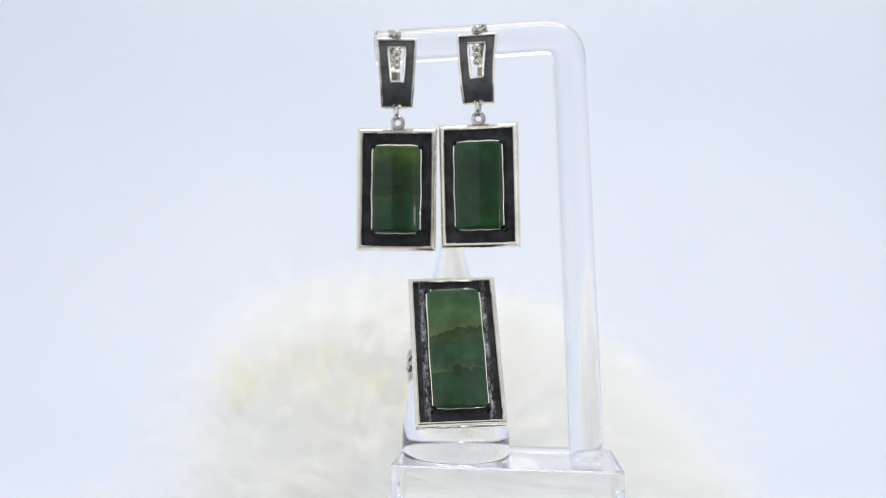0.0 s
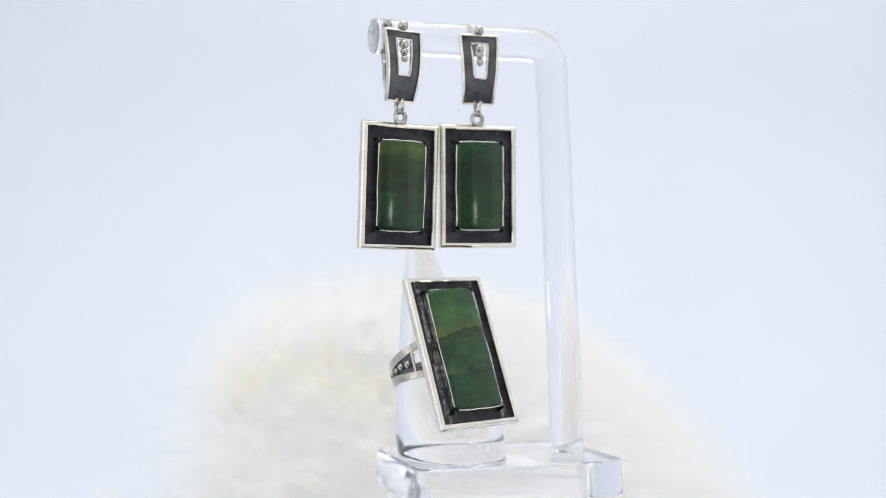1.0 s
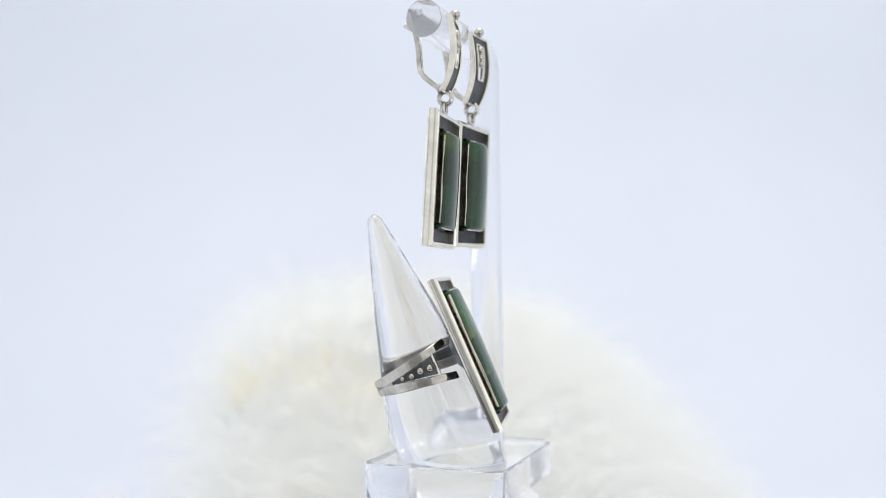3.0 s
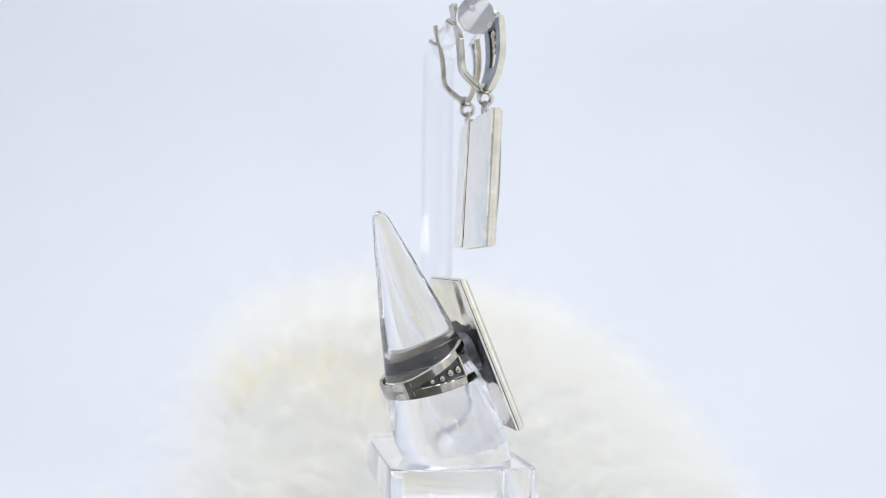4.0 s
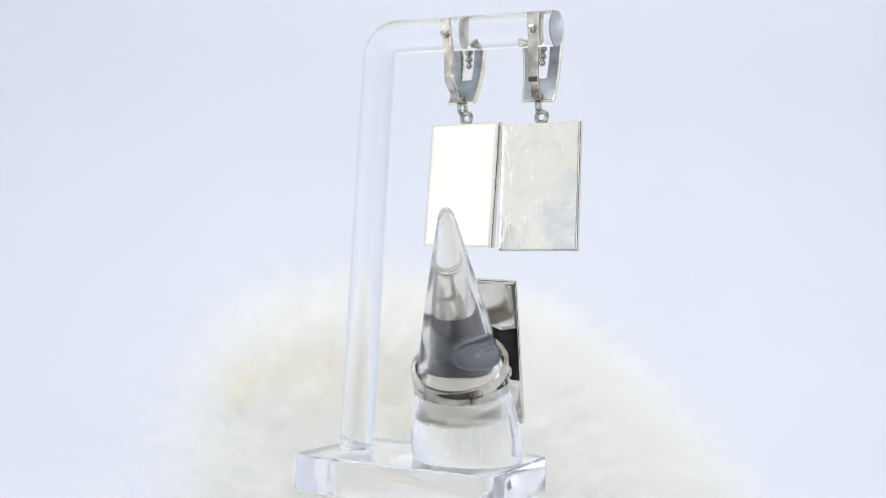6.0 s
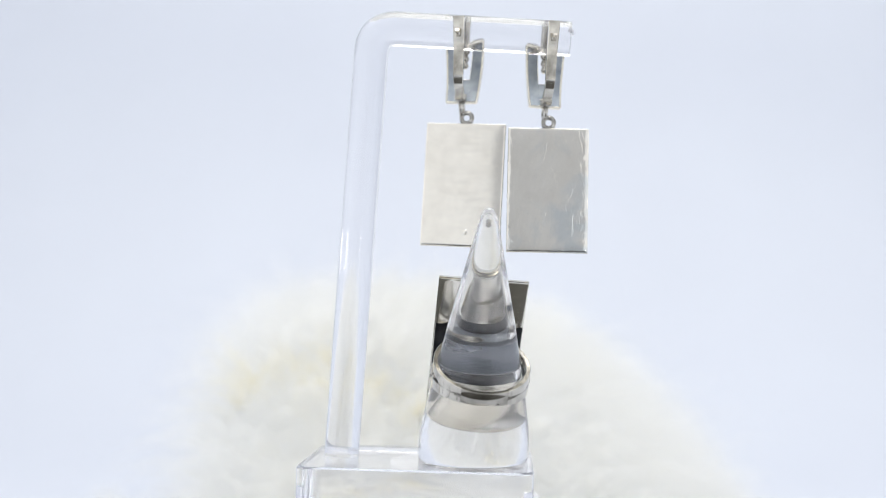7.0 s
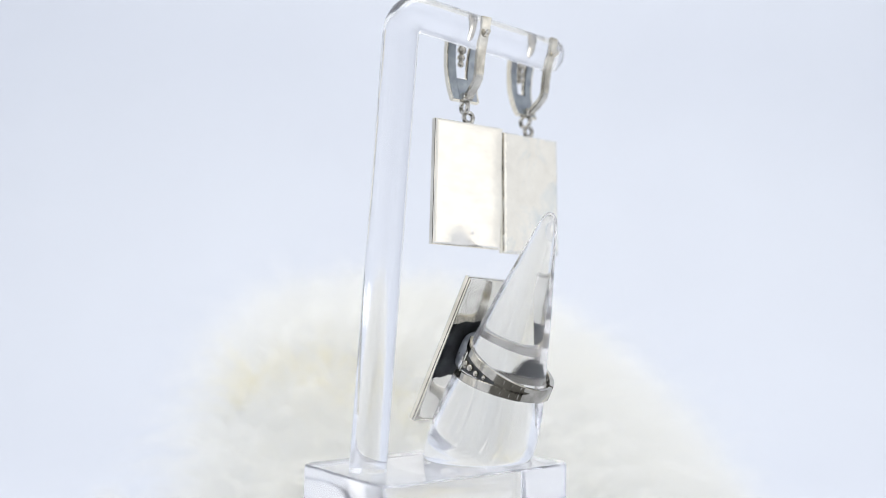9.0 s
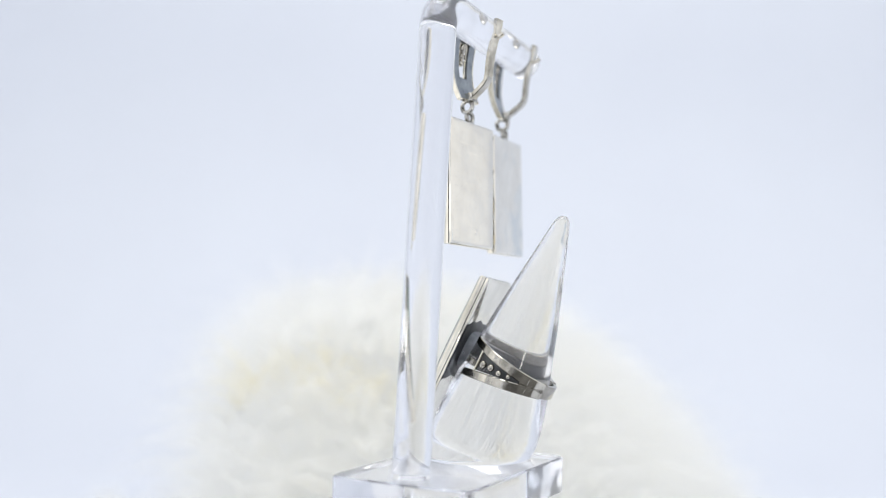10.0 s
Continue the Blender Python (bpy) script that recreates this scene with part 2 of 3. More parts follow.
def tube(points, radius, sides=12, flat=1.0, loop=False, axis=None):
    """A tube along points; flat squeezes it across the axis given."""
    pts = [Vector(p) for p in points]
    n, rings = len(pts), []
    ref = Vector(axis) if axis else Vector((1, 0, 0))
    for i, p in enumerate(pts):
        a = pts[(i - 1) % n] if (i or loop) else pts[0]
        c = pts[(i + 1) % n] if (i < n - 1 or loop) else pts[-1]
        d = (c - a).normalized()
        u = (ref - d * ref.dot(d)).normalized()
        w = d.cross(u)
        r = radius(i / (n - 1)) if callable(radius) else radius
        rings.append([p + u * (r * math.cos(q)) + w * (r * flat * math.sin(q)) for q in (2 * math.pi * k / sides for k in range(sides))])
    return loft(rings, True, loop)


def ribbon(points, across, half_w, half_t, bevel=0.12):
    """A flat bar along points: half_w along the vector across, half_t through its thickness."""
    pts, ac = [Vector(p) for p in points], Vector(across)
    rings, n = [], len(pts)
    for i, p in enumerate(pts):
        d = (pts[min(i + 1, n - 1)] - pts[max(i - 1, 0)]).normalized()
        w = d.cross(ac).normalized()
        hw = half_w(i / (n - 1)) if callable(half_w) else half_w
        b_ = min(bevel, half_t * 0.6)
        corners = [(hw, half_t - b_), (hw - b_, half_t), (-hw + b_, half_t), (-hw, half_t - b_), (-hw, -half_t + b_), (-hw + b_, -half_t), (hw - b_, -half_t), (hw, -half_t + b_)]
        rings.append([p + ac * s + w * q for s, q in corners])
    return loft(rings)


def ball(c, r, u=14, v=10, squash=(1, 1, 1)):
    bm = bmesh.new()
    bmesh.ops.create_uvsphere(bm, u_segments=u, v_segments=v, radius=r, matrix=Matrix.Translation(c) @ Matrix.Diagonal((*squash, 1)))
    return bm


def torus(c, big, small, plane, n=26, sides=10):
    pts = []
    for i in range(n):
        a = 2 * math.pi * i / n
        p, q = big * math.cos(a), big * math.sin(a)
        pts.append(Vector(c) + (Vector((p, 0, q)) if plane == "xz" else Vector((0, p, q)) if plane == "yz" else Vector((p, q, 0))))
    nrm = {"xz": (0, 1, 0), "yz": (1, 0, 0), "xy": (0, 0, 1)}[plane]
    return tube(pts, small, sides, 1.0, True, nrm)


def joined(*bms):
    out = bmesh.new()
    for q in bms:
        me = bpy.data.meshes.new("tmp")
        q.to_mesh(me)
        q.free()
        out.from_mesh(me)
        bpy.data.meshes.remove(me)
    return out


def frame_rim(w, h, rail, y_front, y_back, slope):
    """A picture-frame of silver: outer w x h, with a ridge near its outer edge and a face that slopes inwards."""
    rings = []
    for sx, sz in ((-1, -1), (1, -1), (1, 1), (-1, 1)):
        def at(inset, y):
            return (sx * (w / 2 - inset), y, sz * (h / 2 - inset))
        rings.append([at(0, y_back), at(0, y_front + 0.72), at(0.07, y_front + 0.55), at(0.50, y_front + 0.10), at(0.62, y_front),
                      at(rail - 0.14, y_front + 0.02), at(rail, y_front + slope), at(rail, y_back - 0.15), at(rail, y_back)])
    return loft(rings, False, True)


def stone(w, h, y0, y1, crown, seed):
    """A domed rectangular cabochon: rounded corners, a face bowed across and slightly lengthways."""
    bm = bmesh.new()
    nx, nz = 26, 40
    rng = random.Random(seed)
    ph = [rng.uniform(0, 6) for _ in range(4)]
    grid = []
    for j in range(nz + 1):
        row = []
        for i in range(nx + 1):
            a = math.sin((i / nx - 0.5) * math.pi * 0.999)
            c = math.sin((j / nz - 0.5) * math.pi * 0.999)
            # rounded rectangle out of a square
            x, z = a * w / 2, c * h / 2
            r = 1.2
            ex, ez = abs(x) - (w / 2 - r), abs(z) - (h / 2 - r)
            if ex > 0 and ez > 0:
                m = max(ex, ez)
                l = math.hypot(ex, ez)
                x = math.copysign(w / 2 - r + ex * m / l, x)
                z = math.copysign(h / 2 - r + ez * m / l, z)
            edge = min(1 - abs(a), (1 - abs(c)) * h / w) * w / 2
            lip = max(0.0, 1 - edge / 0.8)
            drop = crown * (a * a + 0.30 * c * c) + 0.40 * (1 - math.sqrt(max(0, 1 - lip * lip)))
            drop += 0.004 * math.sin(3 * x + ph[0]) * math.sin(1.3 * z + ph[1])
            row.append(bm.verts.new((x, y1 + drop, z)))
        grid.append(row)
    for j in range(nz):
        for i in range(nx):
            bm.faces.new((grid[j][i], grid[j][i + 1], grid[j + 1][i + 1], grid[j + 1][i]))
    rim = [e for e in bm.edges if len(e.link_faces) == 1]
    new_geom = bmesh.ops.extrude_edge_only(bm, edges=rim)["geom"]
    low = [q for q in new_geom if isinstance(q, bmesh.types.BMVert)]
    for q in low:
        q.co.y = y0
    bmesh.ops.contextual_create(bm, geom=[e for e in bm.edges if len(e.link_faces) == 1])
    return bm


def bezel_wall(side, w, h, y0, y1):
    """One thin strip of the setting; its ends stop short of the corner and it is slightly wavy."""
    n, rings, t = 13, [], 0.16
    length = (h if side in "lr" else w) - 1.5
    for i in range(n):
        s = (i / (n - 1) - 0.5) * length
        o = 0.06 * math.sin(i * 1.1 + len(side) + ord(side)) - 0.10 * (2 * s / length) ** 2
        top = y1 + 0.07 * math.sin(i * 0.9 + ord(side))
        if side in "lr":
            sg = -1 if side == "l" else 1
            x = sg * (w / 2 + o + 0.1)
            rings.append([(x - t, y0, s), (x + t, y0, s), (x + t, top + 0.08, s), (x + t * 0.4, top, s), (x - t * 0.4, top, s), (x - t, top + 0.08, s)])
        else:
            sg = -1 if side == "b" else 1
            z = sg * (h / 2 + o + 0.1)
            rings.append([(s, y0, z - t), (s, y0, z + t), (s, top + 0.08, z + t), (s, top, z + t * 0.4), (s, top, z - t * 0.4), (s, top + 0.08, z - t)])
    return loft(rings)


def pillow(w, h, y0, y1, seed, swell):
    """A sheet of silver whose plain face falls away softly to its edges and is not quite flat."""
    rng = random.Random(seed)
    ph = [rng.uniform(0, 6) for _ in range(4)]
    n, m = 22, 32
    cut = [math.sin((i / n - 0.5) * math.pi) for i in range(n + 1)]
    rise = [math.sin((j / m - 0.5) * math.pi) for j in range(m + 1)]
    bm = bmesh.new()
    grid = []
    for c in rise:
        row = []
        for a in cut:
            x, z = a * w / 2, c * h / 2
            edge = min(w / 2 - abs(x), h / 2 - abs(z))
            fall = 0.10 * swell * max(0.0, 1 - edge / 2.6) ** 2 + 0.10 * max(0.0, 1 - edge / 0.35) ** 2
            wave = 0.018 * swell * math.sin(0.55 * x + ph[0]) * math.sin(0.35 * z + ph[1]) + 0.006 * math.sin(1.1 * x + ph[2]) * math.sin(0.8 * z + ph[3])
            row.append(bm.verts.new((x, y1 - fall + wave, z)))
        grid.append(row)
    for j in range(m):
        for i in range(n):
            bm.faces.new((grid[j][i], grid[j][i + 1], grid[j + 1][i + 1], grid[j + 1][i]))
    rim = bmesh.ops.extrude_edge_only(bm, edges=[e for e in bm.edges if len(e.link_faces) == 1])["geom"]
    for q in rim:
        if isinstance(q, bmesh.types.BMVert):
            q.co.y = y0
    bmesh.ops.contextual_create(bm, geom=[e for e in bm.edges if len(e.link_faces) == 1])
    return bm


def setting(parent, w, h, thick, sw, sh, stone_top, jade_mat, stone_label, seed, rail=1.15, back=None, ground=None, hung=False):
    """Framed plate with a blackened recess, the stone and its bezel. Front of the rim at y = 0."""
    plate = part("pendant" if hung else "back_plate", pillow(w - 0.16, h - 0.16, thick - 0.5, thick + 0.06, seed, 1.0 if hung else 0.25), back or M_PLATE, parent, "scratched plain silver back", 60)
    part("rim", frame_rim(w, h, rail, 0.0, thick - 0.62, 0.18), M_SILVER, plate, "polished silver border with mitred corners")
    part("seam", box(-w / 2 + 0.16, w / 2 - 0.16, thick - 0.64, thick - 0.49, -h / 2 + 0.16, h / 2 - 0.16), M_BLACK, plate, "dark joint between border and back")
    part("recess", box(-w / 2 + rail - 0.06, w / 2 - rail + 0.06, thick - 1.0, thick - 0.63, -h / 2 + rail - 0.06, h / 2 - rail + 0.06), ground or M_BLACK, plate, "blackened recessed ground")
    part("stone", stone(sw, sh, thick - 0.95, stone_top, 0.85, seed), jade_mat, plate, stone_label)
    for sx in (-1, 1):
        for sz in (-1, 1):
            x, z = sx * (sw / 2 + 0.18), sz * (sh / 2 + 0.18)
            part("corner_post", box(x - 0.3, x + 0.3, stone_top + 1.5, thick - 0.95, z - 0.3, z + 0.3, 0.1, 1), M_BLACK, plate, "blackened corner post")
    for s in "lrtb":
        part("bezel_wall", bezel_wall(s, sw, sh, thick - 0.95, stone_top + 1.3), M_SILVER, plate, "thin bright silver strip")
    return plate


# ---------- setting of the shot ----------


def sheet(name, prof, mat, label, category, half=1.3):
    """A thick sheet along a profile of (y, z), its upper face on the profile."""
    bm = bmesh.new()
    low = [(y + (0.003 if z > 0.4 else 0), z - (0.0 if z > 0.4 else 0.003)) for y, z in prof]
    rows = [[(bm.verts.new((x, y, z)), bm.verts.new((x, y2, z2))) for x in (-half, -half / 3, half / 3, half)] for (y, z), (y2, z2) in zip(prof, low)]
    for a, c in zip(rows, rows[1:]):
        for i in range(3):
            for k in (0, 1):
                bm.faces.new((a[i][k], a[i + 1][k], c[i + 1][k], c[i][k]))
        for i in (0, 3):
            bm.faces.new((a[i][0], a[i][1], c[i][1], c[i][0]))
    for a in (rows[0], rows[-1]):
        for i in range(3):
            bm.faces.new((a[i][0], a[i + 1][0], a[i + 1][1], a[i][1]))
    bmesh.ops.recalc_face_normals(bm, faces=bm.faces)
    me = bpy.data.meshes.new(name)
    bm.to_mesh(me)
    bm.free()
    me.materials.append(mat)
    for p in me.polygons:
        p.use_smooth = True
    me.set_sharp_from_angle(angle=radians(40))
    return tagged(new(name, me), label, category, kind="structure")


FLOOR = -0.052
# out of view: dark mat added to give the ring's back its dark reflection
sheet("reflected_mat", [(-0.40, FLOOR + 0.0031), (-0.066, FLOOR + 0.0031)], M_DARK, "unseen dark mat added in front of the stand for the silver to reflect", "mat", 0.13)
sheet("backdrop", [(-0.6, FLOOR), (0.32, FLOOR)] + [(0.32 + 0.30 * math.sin(a), FLOOR + 0.30 - 0.30 * math.cos(a)) for a in (math.pi / 2 * i / 14 for i in range(1, 15))] + [(0.62, 1.3)],
      M_PAPER, "pale blue-white paper sweep curving up behind the table", "backdrop")
# narrow unseen panel, added so silver facing the camera reflects grey
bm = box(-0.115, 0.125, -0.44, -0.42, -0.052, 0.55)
me = bpy.data.meshes.new("reflection_panel")
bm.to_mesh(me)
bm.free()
me.materials.append(M_PANEL)
tagged(new("reflection_panel", me), "unseen dim grey panel added behind the camera for reflections", "wall", kind="structure")


CREST = ((-0.096, 0.0), (-0.090, 0.036), (-0.081, 0.070), (-0.068, 0.086), (-0.040, 0.091), (0.0, 0.090), (0.028, 0.082), (0.050, 0.062), (0.077, 0.042), (0.098, 0.020), (0.116, 0.0))


def smooth(v):
    v = min(1.0, max(0.0, v))
    return v * v * (3 - 2 * v)


def fur_height(x, y):
    """Height of the hide over the paper: a broad heap with a steep flank on one side and a long slope on the other."""
    top = 0.0
    for (xa, za), (xb, zb) in zip(CREST, CREST[1:]):
        if xa <= x < xb:
            top = za + (zb - za) * smooth((x - xa) / (xb - xa)) * 0.5 + (zb - za) * (x - xa) / (xb - xa) * 0.5
    rise = smooth((y - 0.062) / 0.125) * smooth((0.300 - y) / 0.085)
    lump = 0.010 * noise.noise(Vector((x * 22, y * 22, 0.3))) + 0.005 * noise.noise(Vector((x * 55, y * 55, 2.0)))
    return max(0.0, (top + lump) * rise - 0.0015)


def fur():
    """A heap of long-pile fur: a lumpy hide and many curved, tapered locks."""
    x0, x1, y0, y1, n = -0.15, 0.155, 0.05, 0.305, 56
    verts, faces, stained = [], [], []
    for j in range(n + 1):
        for i in range(n + 1):
            x, y = x0 + (x1 - x0) * i / n, y0 + (y1 - y0) * j / n
            verts.append((x, y, FLOOR + fur_height(x, y) - 0.0006))
    for j in range(n):
        for i in range(n):
            f = (j * (n + 1) + i, j * (n + 1) + i + 1, (j + 1) * (n + 1) + i + 1, (j + 1) * (n + 1) + i)
            if max(verts[q][2] for q in f) > FLOOR:
                faces.append(f)
    rng = random.Random(5)
    count = 0
    while count < 23000:
        x, y = rng.uniform(x0, x1), rng.uniform(y0, 0.27)
        h = fur_height(x, y)
        if h < 0.0012:
            continue
        count += 1
        slope = Vector((fur_height(x - 0.004, y) - fur_height(x + 0.004, y), fur_height(x, y - 0.004) - fur_height(x, y + 0.004), 0.008)).normalized()
        swirl = noise.noise(Vector((x * 14, y * 14, 7))) * 3.2
        lay = Vector((x * 5.0 + 0.5 * math.cos(swirl), -0.25 + 0.5 * math.sin(swirl), 0.30))
        d = (slope * 0.55 + lay * 0.8 + Vector((rng.gauss(0, 0.25), rng.gauss(0, 0.25), rng.gauss(0, 0.25)))).normalized()
        side = d.cross(Vector((rng.gauss(0, 1), rng.gauss(0, 1), rng.gauss(0, 1)))).normalized()
        ln, wd = rng.uniform(0.012, 0.042) * min(1.0, 0.35 + h / 0.05), rng.uniform(0.00014, 0.00034)
        if count % 9 == 0:
            ln, wd = ln * 1.6, 0.00014
        # thicker tufts stand out here and there
        if count % 37 == 0:
            ln, wd = rng.uniform(0.022, 0.044) * min(1.0, 0.4 + h / 0.06), rng.uniform(0.0006, 0.0013)
        base = len(verts)
        p = Vector((x, y, FLOOR + h - 0.001))
        # a yellowed parting runs in an arc over the front slope
        arc = 0.015 - 15.0 * (x + 0.048) ** 2
        yellow = y < 0.175 and -0.082 < x < -0.010 and abs(p.z - arc) < 0.0042 and rng.random() < 0.7
        for k in range(5):
            t = k / 4
            w = wd * (1 - 0.88 * t)
            q = p + d * (ln * t) + Vector((0, 0, -ln * 0.40 * t * t))
            q.z = max(q.z, FLOOR + 0.0003)
            verts += [tuple(q - side * w), tuple(q + side * w)]
        for k in range(4):
            if yellow:
                stained.append(len(faces))
            faces.append((base + 2 * k, base + 2 * k + 1, base + 2 * k + 3, base + 2 * k + 2))
    hide = bpy.data.meshes.new("fur_throw")
    hide.from_pydata(verts, [], faces)
    hide.materials.append(M_FUR)
    hide.materials.append(M_YELLOWED)
    for i in stained:
        hide.polygons[i].material_index = 1
    return tagged(new("fur_throw", hide), "heap of fluffy cream-white long-pile fur on the paper", "fur", kind="stuff")


fur()


# ---------- the turntable ----------


def turned(prof, n=72):
    """A solid of revolution from (radius, height) pairs."""
    return loft([[(r * math.cos(2 * math.pi * k / n), r * math.sin(2 * math.pi * k / n), z) for k in range(n)] for r, z in prof])


def turntable():
    top = tagged(new("turntable"), "small white display turntable under the acrylic stand", "turntable")
    part("platter", turned([(15.6, -4.0), (16.2, -3.6), (16.2, -0.6), (15.8, -0.12)]), M_PLASTIC, top, "thin white turning disc")
    part("body", turned([(27.0, -52.0), (27.5, -51.4), (26.0, -46.0), (12.0, -40.0), (11.0, -12.0), (13.0, -4.1)]), M_PLASTIC, top, "white plastic body")
    return top


# ---------- the acrylic stand ----------


CONE_FOOT, ROD_FOOT = (-1.7, 2.0), (26.3, 0.0)


def stand():
    top = tagged(new("jewellery_stand"), "clear acrylic jewellery stand with bent rod and ring cone", "display stand")
    # base plate, turned a little against the rod
    m = pose(9.4, 1.9, 0, 0, 0, -4.3)
    bm = bmesh.new()
    w, d, r = 23.8, 15.0, 2.4
    ring = []
    for cx, cy, a0 in ((w - r, d - r, 0), (-w + r, d - r, 90), (-w + r, -d + r, 180), (w - r, -d + r, 270)):
        for k in range(7):
            a = radians(a0 + 15 * k)
            ring.append((cx + r * math.cos(a), cy + r * math.sin(a)))
    def level(z, inset):
        return [m @ Vector((x * (1 - inset / w), y * (1 - inset / d), z)) for x, y in ring]
    bm.free()
    bm = loft([level(-0.06, 0.3), level(0.3, 0), level(7.15, 0), level(7.5, 0.35)], False)
    bm.faces.new([q for q in bm.verts if q.co.z < -0.05])
    # the cone and the rod are fused to the top: it is open under them
    for c, rad, n in ((CONE_FOOT, 11.3, 48), (ROD_FOOT, 3.7, 36)):
        loop = [bm.verts.new((c[0] + rad * math.cos(2 * math.pi * k / n), c[1] + rad * math.sin(2 * math.pi * k / n), 7.5)) for k in range(n)]
        for k in range(n):
            bm.edges.new((loop[k], loop[(k + 1) % n]))
    open_edges = [e for e in bm.edges if len(e.link_faces) < 2 and min(q.co.z for q in e.verts) > 7.4]
    bmesh.ops.triangle_fill(bm, use_beauty=True, use_dissolve=False, edges=open_edges)
    part("base", bm, M_ACRYL, top, "thick clear base plate with rounded corners")
    # rod: leaning upright, tight bend, arm
    foot, knee, end = Vector((*ROD_FOOT, 7.5)), Vector((21.4, 1.9, 99.9)), Vector((-20.9, 5.1, 97.3))
    pts = [foot, foot.lerp(knee, 0.02), foot.lerp(knee, 0.33), foot.lerp(knee, 0.66)]
    bend = 5.6
    a, c = knee + (foot - knee).normalized() * bend, knee + (end - knee).normalized() * bend
    for k in range(17):
        s = k / 16
        pts.append(a * (1 - s) ** 2 + knee * 2 * s * (1 - s) + c * s * s)
    pts += [knee.lerp(end, q) for q in (0.4, 0.7, 0.9, 0.99)] + [end]
    bm = tube(pts, 3.7, 36, 1.0, False, (0, 1, 0))
    low = [f for f in bm.faces if len(f.verts) > 8 and f.calc_center_median().z < 20]
    bmesh.ops.delete(bm, geom=low, context="FACES_ONLY")
    mouth = sorted((q for q in bm.verts if q.co.z < 7.5 + 0.9), key=lambda q: math.atan2(q.co.y - foot.y, q.co.x - foot.x))[:36]
    for q in mouth:
        step = round(math.atan2(q.co.y - foot.y, q.co.x - foot.x) / (2 * math.pi / 36)) * (2 * math.pi / 36)
        q.co = Vector((foot.x + 3.7 * math.cos(step), foot.y + 3.7 * math.sin(step), 7.5))
    caps = [f for f in bm.faces if len(f.verts) > 8]
    bmesh.ops.bevel(bm, geom=list({e for f in caps for e in f.edges}), offset=0.12, segments=2, profile=0.5, affect="EDGES")
    rod = part("rod", bm, M_ROD, top, "bent clear acrylic rod")
    out = (end - knee).normalized()
    part("end_face", tube([end + out * 0.02, end + out * 0.22], 3.66, 36, 1.0, False, (0, 1, 0)), M_FROST, rod, "sawn frosted end of the rod")
    part("gate_mark", ball(end + out * 0.2 + Vector((0, 0.9, 1.2)), 0.7, 12, 8), M_SEAM, rod, "small moulded knob on the rod's end")
    # oblique ring cone
    rings = []
    prof = [(0.0, 11.3), (0.35, 11.6), (1.2, 11.72), (4, 11.7), (8, 11.25), (13, 10.3), (18, 9.25), (24, 7.9), (30, 6.65), (36, 5.2), (42, 3.75), (46, 2.75), (49, 2.0), (50.6, 1.55), (51.5, 1.0), (51.85, 0.5)]
    for z, r in prof:
        s = z / 51.85
        c = Vector((CONE_FOOT[0] - 1.9 * s, CONE_FOOT[1] + 18.6 * s, 7.5 + z))
        rings.append([c + Vector((r * math.cos(q), r * math.sin(q), -0.30 * r * math.sin(q) * min(1, z / 12) * (1 - 0.0 * s))) for q in (2 * math.pi * k / 48 for k in range(48))])
    bm = loft(rings, False)
    bm.faces.new(bm.verts[-48:])
    part("ring_cone", bm, M_CONE, top, "slanting solid clear ring cone")
    return top


# ---------- earrings ----------


def clip_depth(z):
    """How far the clip's face lies behind the pendant's front at height z (0 bottom to 13.9 top)."""
    return 1.1 - 0.50 * z + 0.033 * z * z if z < 7.5 else -0.79 + 0.020 * (z - 7.5) ** 2


